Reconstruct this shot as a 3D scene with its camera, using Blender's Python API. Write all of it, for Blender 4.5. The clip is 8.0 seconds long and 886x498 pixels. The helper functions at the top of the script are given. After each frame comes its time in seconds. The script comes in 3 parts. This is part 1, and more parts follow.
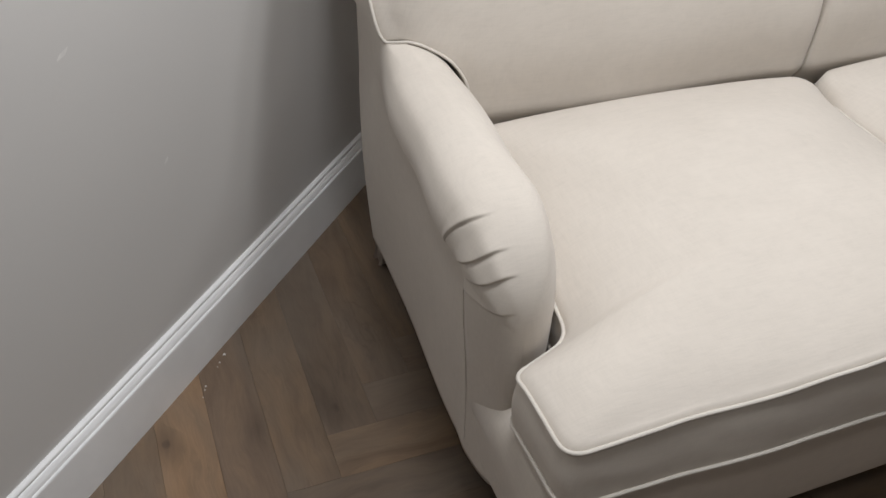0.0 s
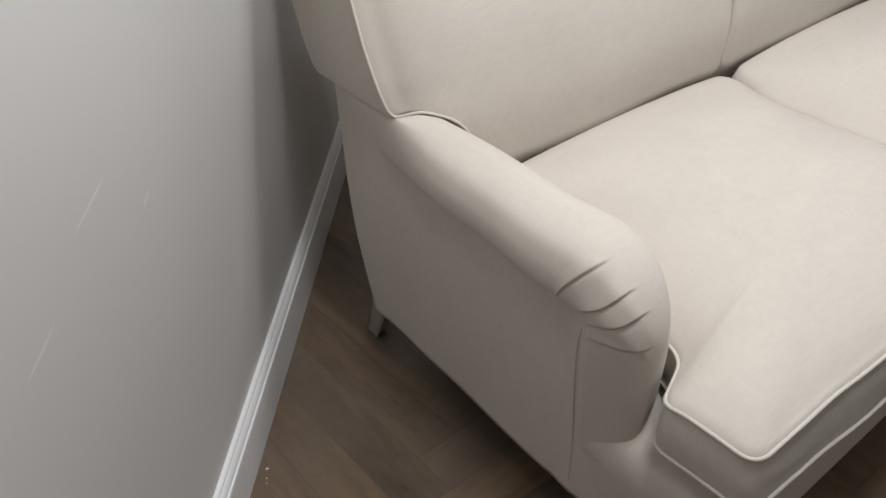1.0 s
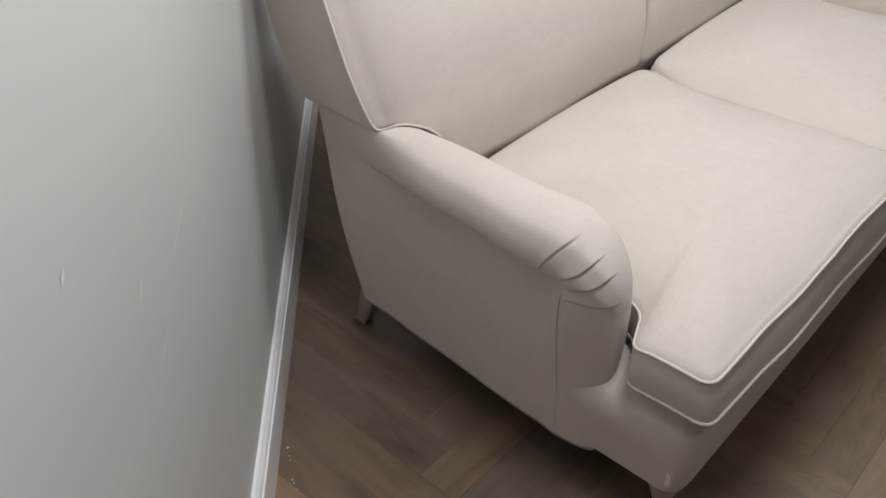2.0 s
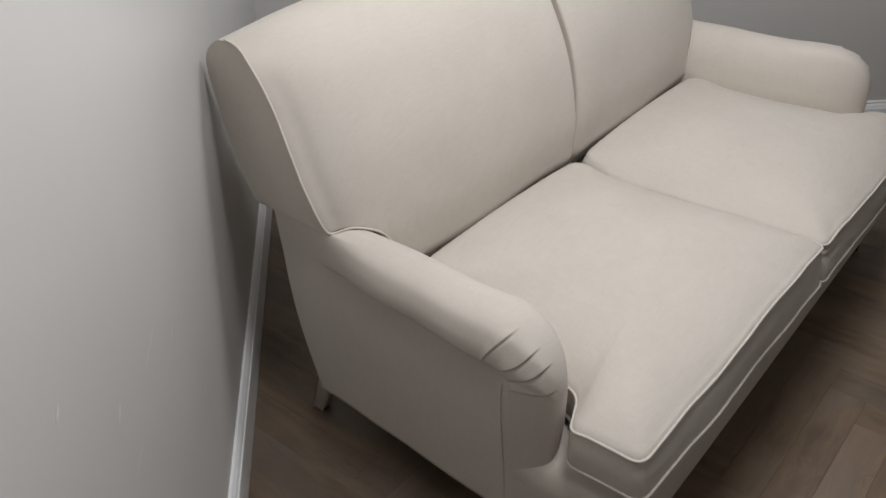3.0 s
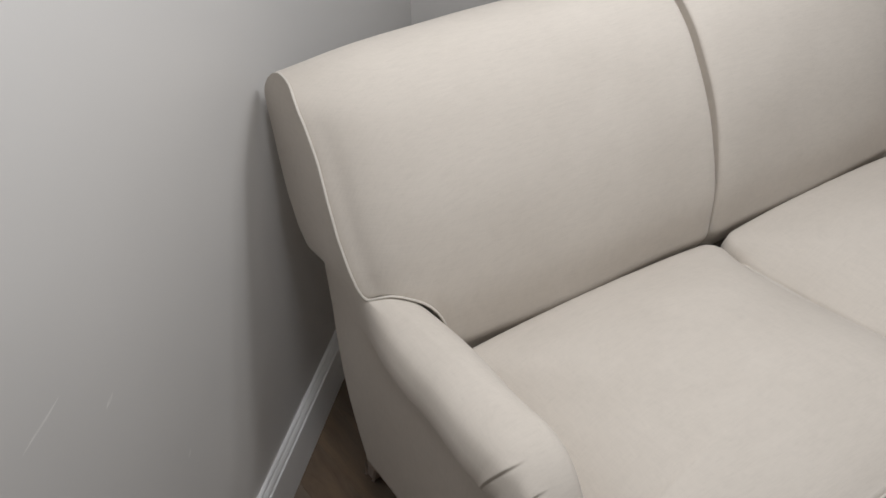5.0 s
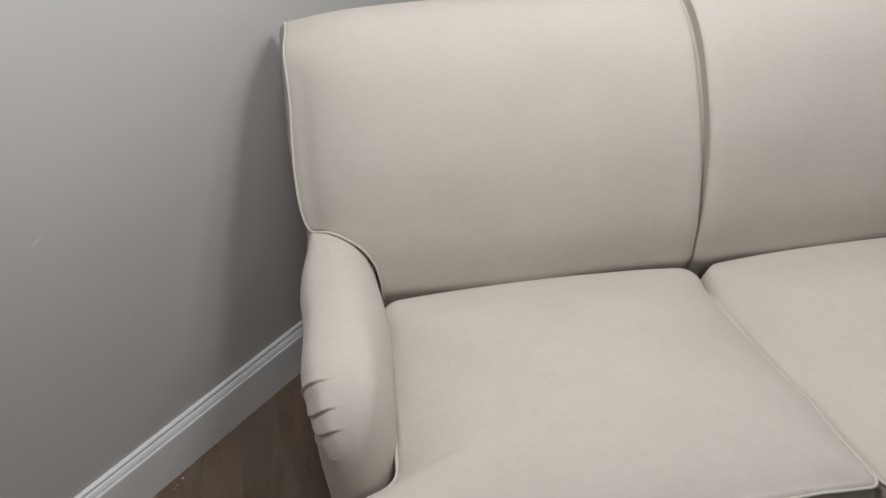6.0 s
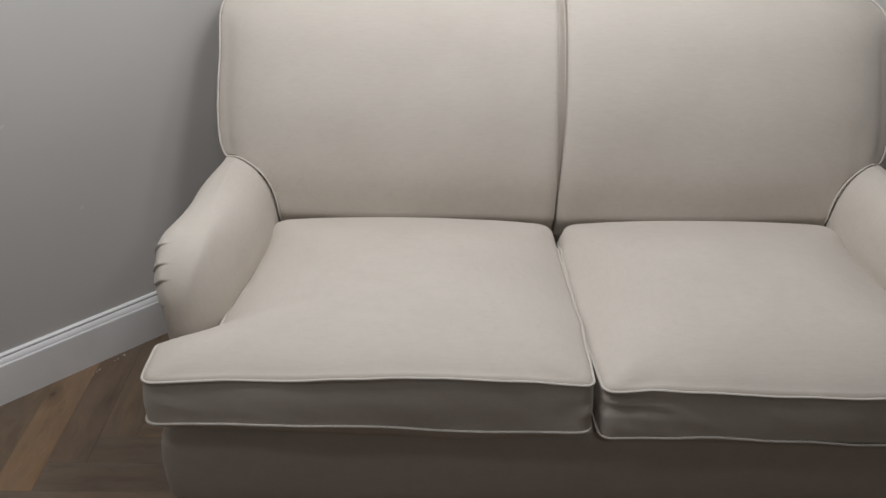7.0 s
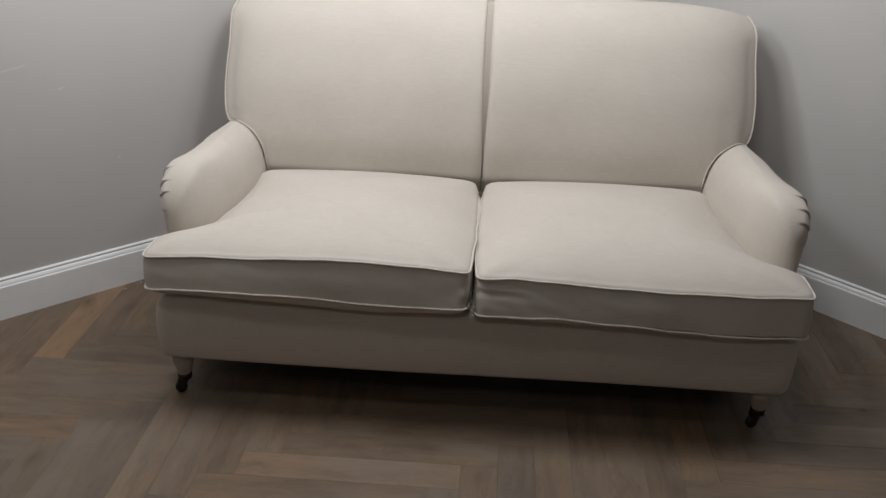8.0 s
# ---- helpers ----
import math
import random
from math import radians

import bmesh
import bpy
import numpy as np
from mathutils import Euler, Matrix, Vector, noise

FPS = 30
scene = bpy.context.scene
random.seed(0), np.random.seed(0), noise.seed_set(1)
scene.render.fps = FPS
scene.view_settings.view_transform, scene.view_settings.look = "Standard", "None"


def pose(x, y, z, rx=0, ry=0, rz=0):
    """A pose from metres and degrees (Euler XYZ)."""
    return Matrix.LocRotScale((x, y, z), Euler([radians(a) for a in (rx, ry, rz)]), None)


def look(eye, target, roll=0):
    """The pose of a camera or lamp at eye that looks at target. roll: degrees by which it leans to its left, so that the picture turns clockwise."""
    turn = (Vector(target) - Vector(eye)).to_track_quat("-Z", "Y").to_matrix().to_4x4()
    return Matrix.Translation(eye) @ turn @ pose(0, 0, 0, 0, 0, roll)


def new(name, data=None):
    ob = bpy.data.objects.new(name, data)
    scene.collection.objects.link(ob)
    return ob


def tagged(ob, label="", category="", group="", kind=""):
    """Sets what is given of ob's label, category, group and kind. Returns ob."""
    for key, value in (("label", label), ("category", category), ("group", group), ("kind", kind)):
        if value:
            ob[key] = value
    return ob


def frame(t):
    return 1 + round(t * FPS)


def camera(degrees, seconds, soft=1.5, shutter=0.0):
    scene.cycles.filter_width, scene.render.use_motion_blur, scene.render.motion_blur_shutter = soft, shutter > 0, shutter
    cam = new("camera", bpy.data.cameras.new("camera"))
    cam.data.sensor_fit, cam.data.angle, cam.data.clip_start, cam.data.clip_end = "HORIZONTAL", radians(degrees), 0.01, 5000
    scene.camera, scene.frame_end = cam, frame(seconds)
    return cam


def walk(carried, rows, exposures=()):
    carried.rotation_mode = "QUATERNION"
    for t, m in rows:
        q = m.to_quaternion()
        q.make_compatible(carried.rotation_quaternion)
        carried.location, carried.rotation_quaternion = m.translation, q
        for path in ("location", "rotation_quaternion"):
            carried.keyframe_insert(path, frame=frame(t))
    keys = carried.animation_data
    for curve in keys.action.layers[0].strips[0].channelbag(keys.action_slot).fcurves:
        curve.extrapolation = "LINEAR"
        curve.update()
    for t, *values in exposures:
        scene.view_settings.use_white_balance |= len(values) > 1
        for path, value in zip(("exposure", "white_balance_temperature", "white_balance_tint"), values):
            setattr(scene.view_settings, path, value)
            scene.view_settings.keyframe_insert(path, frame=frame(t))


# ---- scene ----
# the clip's own brightness and white balance along the way
EXPOSURES = [(0.0, 0.45), (1.0, 0.44), (2.5, 0.29), (3.0, 0.11), (3.5, 0.05), (4.5, 0.08), (6.0, 0.03), (6.5, 0.0), (7.0, -0.07), (7.5, 0.14), (8.0, 0.18)]
cam = camera(52.7, 8.0, soft=1.5)
PATH = [
    (0, (-1.261, -0.57, 1.281), (-0.648, 0.828, -0.011), 3.8),
    (0.5, (-1.464, -0.401, 1.265), (-0.614, 0.899, 0.006), 2.6),
    (0.8, (-1.550, -0.342, 1.297), (-0.577, 0.892, 0.056), 1.8),
    (1, (-1.628, -0.324, 1.311), (-0.571, 0.858, 0.092), 1.7),
    (1.2, (-1.701, -0.307, 1.331), (-0.591, 0.818, 0.106), 1.9),
    (2.3, (-1.874, -0.4, 1.503), (-0.644, 0.616, 0.296), 0.7),
    (2.5, (-1.883, -0.406, 1.533), (-0.595, 0.607, 0.386), 0.9),
    (3, (-1.897, -0.436, 1.587), (-0.592, 0.59, 0.471), 0.5),
    (3.5, (-1.907, -0.446, 1.603), (-0.575, 0.595, 0.534), 0.5),
    (4, (-1.886, -0.435, 1.599), (-0.555, 0.609, 0.532), 0.5),
    (4.3, (-1.823, -0.437, 1.585), (-0.539, 0.639, 0.490), -0.4),
    (4.5, (-1.754, -0.43, 1.579), (-0.528, 0.688, 0.463), -1.0),
    (4.7, (-1.627, -0.434, 1.566), (-0.504, 0.799, 0.462), -1.5),
    (5.8, (-1.029, -0.794, 1.503), (-0.582, 0.827, 0.419), -0.3),
    (6, (-0.943, -0.895, 1.525), (-0.54, 0.757, 0.471), 0.9),
    (6.2, (-0.805, -0.992, 1.534), (-0.550, 0.707, 0.515), 0.6),
    (6.5, (-0.581, -1.126, 1.483), (-0.491, 0.616, 0.506), 1.5),
    (7, (-0.334, -1.406, 1.481), (-0.29, 0.346, 0.518), 1.3),
    (7.2, (-0.260, -1.559, 1.473), (-0.227, 0.194, 0.511), 1.4),
    (7.5, (-0.135, -1.767, 1.475), (-0.151, 0.006, 0.55), 1.2),
    (8, (0.039, -2.087, 1.458), (-0.066, -0.275, 0.616), 1.7),
]
walk(cam, [(t, look(eye, target, roll)) for t, eye, target, roll in PATH], EXPOSURES)

# ---------------------------------------------------------------- light
world = bpy.data.worlds.new("world")
scene.world = world
world.use_nodes = True
world.node_tree.nodes["Background"].inputs[0].default_value = (0.5, 0.55, 0.6, 1)
world.node_tree.nodes["Background"].inputs[1].default_value = 0.05
# unseen height, raised to weaken the bounced light
CEILING = 2.70


def unseen_spot(x, y, watts, radius, colour):
    """A wide downward spot without a fitting, hung out of view below the ceiling."""
    data = bpy.data.lights.new("unseen_spot", "SPOT")
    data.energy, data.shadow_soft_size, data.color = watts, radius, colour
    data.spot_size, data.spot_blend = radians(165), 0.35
    ob = new("unseen_spot", data)
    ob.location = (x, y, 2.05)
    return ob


# a row over the sofa's seat, out of view, judged from the cast shadows
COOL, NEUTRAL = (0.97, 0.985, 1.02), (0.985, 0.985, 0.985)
unseen_spot(-0.90, 0.00, 36.0, 0.19, COOL)
unseen_spot(-0.06, 0.26, 31.0, 0.17, COOL)
unseen_spot(0.50, 0.32, 17.0, 0.15, COOL)
# near the long wall: unseen fill added for the arm and its panel
unseen_spot(-1.43, -0.72, 10.6, 0.09, NEUTRAL)
# out in the room: unseen fill added to lift the front border
unseen_spot(-0.05, -1.95, 8.5, 0.07, NEUTRAL)



# ---------------------------------------------------------------- materials
class Mat:
    """A small node builder round one principled surface."""

    def __init__(self, name, colour=(0.8, 0.8, 0.8), rough=0.6, metal=0.0):
        self.m = bpy.data.materials.new(name)
        self.m.use_nodes = True
        self.t = self.m.node_tree
        self.p = self.t.nodes["Principled BSDF"]
        self.p.inputs["Base Color"].default_value = (*colour, 1)
        self.p.inputs["Roughness"].default_value = rough
        self.p.inputs["Metallic"].default_value = metal

    def node(self, kind, **sets):
        n = self.t.nodes.new(kind)
        for key, value in sets.items():
            n.inputs[key.replace("_", " ")].default_value = value
        return n

    def link(self, a, b):
        self.t.links.new(a, b)

    def coords(self, scale=(1, 1, 1)):
        c, mp = self.node("ShaderNodeTexCoord"), self.node("ShaderNodeMapping")
        mp.inputs["Scale"].default_value = scale
        self.link(c.outputs["Object"], mp.inputs["Vector"])
        return mp.outputs[0]

    def noise(self, vec, scale, detail=4.0, rough=0.55):
        n = self.node("ShaderNodeTexNoise", Scale=scale, Detail=detail, Roughness=rough)
        self.link(vec, n.inputs["Vector"])
        return n.outputs["Fac"]

    def ramp(self, fac, stops):
        r = self.node("ShaderNodeValToRGB")
        el = r.color_ramp.elements
        while len(el) < len(stops):
            el.new(0.5)
        for e, (at, c) in zip(el, stops):
            e.position, e.color = at, (*c, 1)
        self.link(fac, r.inputs[0])
        return r.outputs[0]

    def mix(self, a, b, fac, kind="MIX"):
        n = self.t.nodes.new("ShaderNodeMix")
        n.data_type, n.blend_type = "RGBA", kind
        for sock, v in ((n.inputs[0], fac), (n.inputs[6], a), (n.inputs[7], b)):
            if isinstance(v, bpy.types.NodeSocket):
                self.link(v, sock)
            else:
                sock.default_value = v if not isinstance(v, tuple) else (*v, 1)
        return n.outputs[2]

    def sums(self, op, a, b):
        n = self.t.nodes.new("ShaderNodeMath")
        n.operation = op
        for sock, v in ((n.inputs[0], a), (n.inputs[1], b)):
            if isinstance(v, bpy.types.NodeSocket):
                self.link(v, sock)
            else:
                sock.default_value = v
        return n.outputs[0]

    def bump(self, height, strength=0.3, distance=0.001):
        b = self.node("ShaderNodeBump", Strength=strength, Distance=distance)
        self.link(height, b.inputs["Height"])
        self.link(b.outputs[0], self.p.inputs["Normal"])

    def colour(self, out):
        self.link(out, self.p.inputs["Base Color"])

    def rough(self, out):
        self.link(out, self.p.inputs["Roughness"])


def fabric(name, tone, weave=900.0):
    """Plain-woven linen: crossed threads, slubs and a soft uneven tone."""
    m = Mat(name, tone, 0.9)
    v = m.coords()
    threads = []
    for stretch in ((weave, 60, 60), (60, 60, weave), (60, weave, 60)):
        threads.append(m.noise(m.coords(stretch), 1.0, 1.0))
    cloth = m.sums("ADD", m.sums("ADD", threads[0], threads[1]), threads[2])
    slub = m.noise(m.coords((30, 330, 30)), 1.0, 2.0)
    slub2 = m.noise(m.coords((30, 30, 340)), 1.0, 2.0)
    soft = m.noise(v, 7.0, 4.0)
    grain = m.sums("ADD", m.sums("MULTIPLY", cloth, 0.33), m.sums("MULTIPLY", m.sums("ADD", slub, slub2), 0.5))
    grain = m.sums("MULTIPLY", grain, 0.5)
    dark = tuple(c * 0.925 for c in tone)
    light = tuple(min(1, c * 1.06) for c in tone)
    base = m.ramp(grain, [(0.30, dark), (0.5, tone), (0.72, light)])
    m.colour(m.mix(base, m.ramp(soft, [(0.3, (0.955, 0.952, 0.948)), (0.7, (1, 1, 1))]), 1.0, "MULTIPLY"))
    m.p.inputs["Sheen Weight"].default_value = 0.12
    m.p.inputs["Sheen Roughness"].default_value = 0.5
    m.p.inputs["Specular IOR Level"].default_value = 0.25
    m.bump(m.sums("ADD", grain, m.sums("MULTIPLY", soft, 0.3)), 0.3, 0.001)
    return m.m


LINEN = fabric("ivory_linen", (0.598, 0.546, 0.484))
PIPING = fabric("ivory_linen_piping", (0.60, 0.558, 0.502), 500.0)


def wall_paint():
    m = Mat("grey_wall_paint", (0.4, 0.4, 0.4), 0.42)
    v = m.coords()
    big = m.noise(v, 0.9, 3.0)
    roller = m.noise(v, 170.0, 3.0)
    c = m.ramp(big, [(0.3, (0.522, 0.506, 0.486)), (0.7, (0.562, 0.545, 0.523))])
    m.colour(c)
    m.rough(m.ramp(m.noise(v, 3.0, 4.0), [(0.3, (0.33,) * 3), (0.7, (0.42,) * 3)]))
    m.bump(roller, 0.12, 0.0006)
    return m.m


def plain(name, colour, rough, var=0.08, metal=0.0, scale=30.0, bump=0.1):
    m = Mat(name, colour, rough, metal)
    n = m.noise(m.coords(), scale, 5.0)
    m.colour(m.ramp(n, [(0.3, tuple(c * (1 - var) for c in colour)), (0.7, tuple(min(1, c * (1 + var)) for c in colour))]))
    m.bump(n, bump, 0.001)
    return m.m


def oak_floor():
    """Smoked, brushed oak: every plank its own tone, with grain, knots and dark shakes along it."""
    m = Mat("smoked_oak", (0.2, 0.14, 0.09), 0.5)
    info = m.node("ShaderNodeObjectInfo")
    rnd = info.outputs["Random"]
    c = m.node("ShaderNodeTexCoord")
    off = m.node("ShaderNodeCombineXYZ")
    m.link(m.sums("MULTIPLY", rnd, 37.0), off.inputs[0])
    m.link(m.sums("MULTIPLY", rnd, 91.0), off.inputs[1])
    add = m.t.nodes.new("ShaderNodeVectorMath")
    add.operation = "ADD"
    m.link(c.outputs["Object"], add.inputs[0])
    m.link(off.outputs[0], add.inputs[1])
    vec = add.outputs[0]

    def stretched(sx, sy, sz=10):
        mp = m.node("ShaderNodeMapping")
        mp.inputs["Scale"].default_value = (sx, sy, sz)
        m.link(vec, mp.inputs["Vector"])
        return mp.outputs[0]

    tone = m.ramp(rnd, [(0.0, (0.140, 0.101, 0.071)), (0.35, (0.158, 0.111, 0.075)), (0.7, (0.176, 0.121, 0.078)), (1.0, (0.198, 0.131, 0.080))])
    tone = m.mix(tone, info.outputs["Color"], 1.0, "MULTIPLY")
    warp = m.noise(stretched(7, 16), 1.0, 2.0)
    bent = m.node("ShaderNodeCombineXYZ")
    m.link(m.sums("MULTIPLY", warp, 0.05), bent.inputs[1])
    curl = m.t.nodes.new("ShaderNodeVectorMath")
    curl.operation = "ADD"
    m.link(vec, curl.inputs[0])
    m.link(bent.outputs[0], curl.inputs[1])
    vec = curl.outputs[0]
    figure = m.noise(stretched(4, 26), 1.0, 5.0, 0.62)
    cloud = m.noise(stretched(4, 9), 1.0, 4.0, 0.6)
    fine = m.noise(stretched(22, 260), 1.0, 3.0, 0.6)
    wood = m.mix(tone, m.ramp(figure, [(0.28, (0.70, 0.69, 0.68)), (0.5, (1, 1, 1)), (0.75, (1.22, 1.19, 1.13))]), 0.9, "MULTIPLY")
    wood = m.mix(wood, m.ramp(cloud, [(0.3, (0.78, 0.80, 0.82)), (0.5, (1, 1, 1)), (0.7, (1.16, 1.12, 1.06))]), 0.8, "MULTIPLY")
    wood = m.mix(wood, m.ramp(fine, [(0.35, (0.86, 0.86, 0.86)), (0.65, (1.06, 1.06, 1.06))]), 0.6, "MULTIPLY")
    grey = m.noise(stretched(2.2, 5), 1.0, 3.0)
    wood = m.mix(wood, (0.20, 0.165, 0.132), m.ramp(grey, [(0.42, (0, 0, 0)), (0.72, (0.6,) * 3)]))
    # knots: a dark heart in a darker halo, on some spots only
    cell = m.node("ShaderNodeTexVoronoi", Scale=1.0)
    m.link(stretched(5.5, 10, 0.01), cell.inputs["Vector"])
    some = m.node("ShaderNodeSeparateColor")
    m.link(cell.outputs["Color"], some.inputs[0])
    chosen = m.ramp(some.outputs[0], [(0.50, (0, 0, 0)), (0.56, (1, 1, 1))])
    ring = m.sums("ADD", cell.outputs["Distance"], m.sums("MULTIPLY", m.sums("SUBTRACT", figure, 0.5), 0.16))
    halo = m.sums("MULTIPLY", m.ramp(ring, [(0.05, (1, 1, 1)), (0.34, (0, 0, 0))]), chosen)
    heart = m.sums("MULTIPLY", m.ramp(ring, [(0.025, (1, 1, 1)), (0.075, (0, 0, 0))]), chosen)
    # shakes: dark wandering hairlines in patches
    wander = m.noise(stretched(11, 34), 1.0, 3.0, 0.6)
    hair = m.ramp(m.sums("ABSOLUTE", m.sums("SUBTRACT", wander, 0.52), 0.0), [(0.004, (1, 1, 1)), (0.05, (0, 0, 0))])
    patch = m.ramp(m.noise(stretched(6, 11), 1.0, 2.0), [(0.55, (0, 0, 0)), (0.66, (1, 1, 1))])
    shake = m.sums("MULTIPLY", hair, patch)
    wood = m.mix(wood, (0.075, 0.052, 0.036), m.sums("MULTIPLY", halo, 0.55))
    dark = m.sums("MAXIMUM", m.sums("MULTIPLY", shake, 0.22), m.sums("MULTIPLY", heart, 0.8))
    m.colour(m.mix(wood, (0.04, 0.028, 0.02), dark))
    m.rough(m.ramp(figure, [(0.3, (0.54,) * 3), (0.7, (0.42,) * 3)]))
    m.bump(m.sums("SUBTRACT", m.sums("ADD", fine, m.sums("MULTIPLY", figure, 0.5)), dark), 0.3, 0.001)
    return m.m


WALL = wall_paint()
SKIRTING = plain("white_gloss_paint", (0.82, 0.82, 0.815), 0.32, 0.03, scale=12.0, bump=0.06)
CEILING_PAINT = plain("white_ceiling_paint", (0.75, 0.74, 0.72), 0.9, 0.03)
OAK = oak_floor()
SUBFLOOR = plain("joint_filler", (0.115, 0.085, 0.06), 0.8, 0.2)
DUST_CLOTH = plain("black_dust_cloth", (0.012, 0.012, 0.012), 0.95, 0.2, scale=300.0)
LEG_WOOD = plain("limed_beech", (0.44, 0.38, 0.335), 0.5, 0.12, scale=40.0)
CASTER_METAL = plain("dark_antique_brass", (0.07, 0.05, 0.035), 0.35, 0.3, 0.9, 60.0)
RUBBER = plain("black_rubber", (0.012, 0.011, 0.01), 0.5, 0.2, scale=80.0)
FLECK = plain("white_paint_fleck", (0.8, 0.78, 0.74), 0.7, 0.05)
SCUFF = plain("pale_scuff", (0.615, 0.597, 0.572), 0.42, 0.1)


# ---------------------------------------------------------------- mesh helpers
def part(name, bm, material, parent=None, label=""):
    data = bpy.data.meshes.new(name)
    bm.normal_update()
    bm.to_mesh(data)
    bm.free()
    data.materials.append(material)
    ob = new(name, data)
    if parent is not None:
        ob.parent = parent
    if label:
        ob["label"] = label
    return ob


def thing(name, label, category, x=0.0, y=0.0, z=0.0, kind="", group=""):
    ob = new(name)
    ob.location = (x, y, z)
    ob.empty_display_size = 0.05
    return tagged(ob, label, category, group, kind)


def box(x0, x1, y0, y1, z0, z1, r=0.0, seg=3):
    bm = bmesh.new()
    bmesh.ops.create_cube(bm, size=1.0)
    for v in bm.verts:
        v.co = ((x0 + x1) / 2 + v.co.x * (x1 - x0), (y0 + y1) / 2 + v.co.y * (y1 - y0), (z0 + z1) / 2 + v.co.z * (z1 - z0))
    if r:
        bmesh.ops.bevel(bm, geom=bm.edges[:], offset=r, segments=seg, profile=0.5, affect="EDGES")
    return bm


def grid_mesh(points, wrap_u=False, wrap_v=False, flip=False, bm=None):
    """points[i][j] -> a quad sheet."""
    bm = bm or bmesh.new()
    rows = [[bm.verts.new(p) for p in row] for row in points]
    n, k = len(rows), len(rows[0])
    for i in range(n if wrap_u else n - 1):
        for j in range(k if wrap_v else k - 1):
            a, b, c, d = rows[i][j], rows[(i + 1) % n][j], rows[(i + 1) % n][(j + 1) % k], rows[i][(j + 1) % k]
            f = bm.faces.new((d, c, b, a) if flip else (a, b, c, d))
            f.smooth = True
    return bm


def tube(path, r, sides=8, closed=False, bm=None):
    """A round cord along a list of points, its section carried along without twisting."""
    pts = [Vector(p) for p in path]
    n = len(pts)
    rings, s = [], None
    for i, p in enumerate(pts):
        a = pts[(i - 1) % n] if closed or i else pts[0]
        b = pts[(i + 1) % n] if closed or i < n - 1 else pts[-1]
        d = (b - a).normalized()
        if s is None:
            s = d.cross(Vector((0, 0, 1)) if abs(d.z) < 0.9 else Vector((0, 1, 0)))
        s = (s - d * s.dot(d)).normalized()
        u = s.cross(d)
        rings.append([p + s * (r * math.cos(k * math.tau / sides)) + u * (r * math.sin(k * math.tau / sides)) for k in range(sides)])
    return grid_mesh(rings, wrap_u=closed, wrap_v=True, flip=True, bm=bm)


def lathe(profile, sides=24, axis=(0, 0)):
    """A turned solid from (radius, z) pairs."""
    rows = [[(axis[0] + r * math.cos(k * math.tau / sides), axis[1] + r * math.sin(k * math.tau / sides), z) for k in range(sides)] for r, z in profile]
    bm = grid_mesh(rows, wrap_v=True)
    bm.normal_update()
    bmesh.ops.holes_fill(bm, edges=bm.edges[:], sides=0)
    bmesh.ops.recalc_face_normals(bm, faces=bm.faces[:])
    return bm


def spline(points, n):
    """n even points on a smooth curve through the given ones."""
    pts = np.array(points, float)
    ext = np.vstack([2 * pts[0] - pts[1], pts, 2 * pts[-1] - pts[-2]])
    out = []
    for i in range(1, len(ext) - 2):
        p0, p1, p2, p3 = ext[i - 1 : i + 3]
        for t in np.linspace(0, 1, 24, endpoint=False):
            out.append(0.5 * (2 * p1 + (p2 - p0) * t + (2 * p0 - 5 * p1 + 4 * p2 - p3) * t**2 + (3 * p1 - p0 - 3 * p2 + p3) * t**3))
    out = np.array(out + [pts[-1]])
    along = np.r_[0, np.cumsum(np.linalg.norm(np.diff(out, axis=0), axis=1))]
    want = np.linspace(0, along[-1], n)
    return np.stack([np.interp(want, along, out[:, k]) for k in range(pts.shape[1])], 1)


def cap(bm):
    """Close the open ends with flat, crisp-edged faces."""
    made = bmesh.ops.holes_fill(bm, edges=[e for e in bm.edges if e.is_boundary], sides=0)["faces"]
    for f in made:
        f.smooth = False
        for e in f.edges:
            e.smooth = False
    bmesh.ops.recalc_face_normals(bm, faces=bm.faces[:])


def ease(a, b, x):
    t = min(1.0, max(0.0, (x - a) / (b - a)))
    return t * t * (3 - 2 * t)


# ---------------------------------------------------------------- the room
CORNER = Vector((0.02, 1.886, 0))
LEFT, RIGHT = Vector((-1, -1, 0)).normalized(), Vector((1, -1, 0)).normalized()
# depth out of view, enlarged so that less light bounces back
ROOM = 6.4


def on_left(along, z, out=0.0):
    """A place on the wall that runs to the sofa's proper right."""
    return CORNER + LEFT * along + RIGHT * out + Vector((0, 0, z))


def on_right(along, z, out=0.0):
    return CORNER + RIGHT * along + LEFT * out + Vector((0, 0, z))


def slab(frame_of, a0, a1, z0, z1, o0, o1):
    bm = bmesh.new()
    vs = [bm.verts.new(frame_of(a, z, o)) for z in (z0, z1) for a, o in ((a0, o0), (a1, o0), (a1, o1), (a0, o1))]
    for q in ((0, 1, 2, 3), (4, 5, 6, 7), (0, 1, 5, 4), (1, 2, 6, 5), (2, 3, 7, 6), (3, 0, 4, 7)):
        bm.faces.new([vs[i] for i in q])
    bmesh.ops.recalc_face_normals(bm, faces=bm.faces[:])
    return bm


def wall(name, frame_of, a0, a1, o0, o1):
    return tagged(part(name, slab(frame_of, a0, a1, 0, CEILING, o0, o1), WALL), "smooth painted wall in a warm mid grey", "wall", kind="structure")


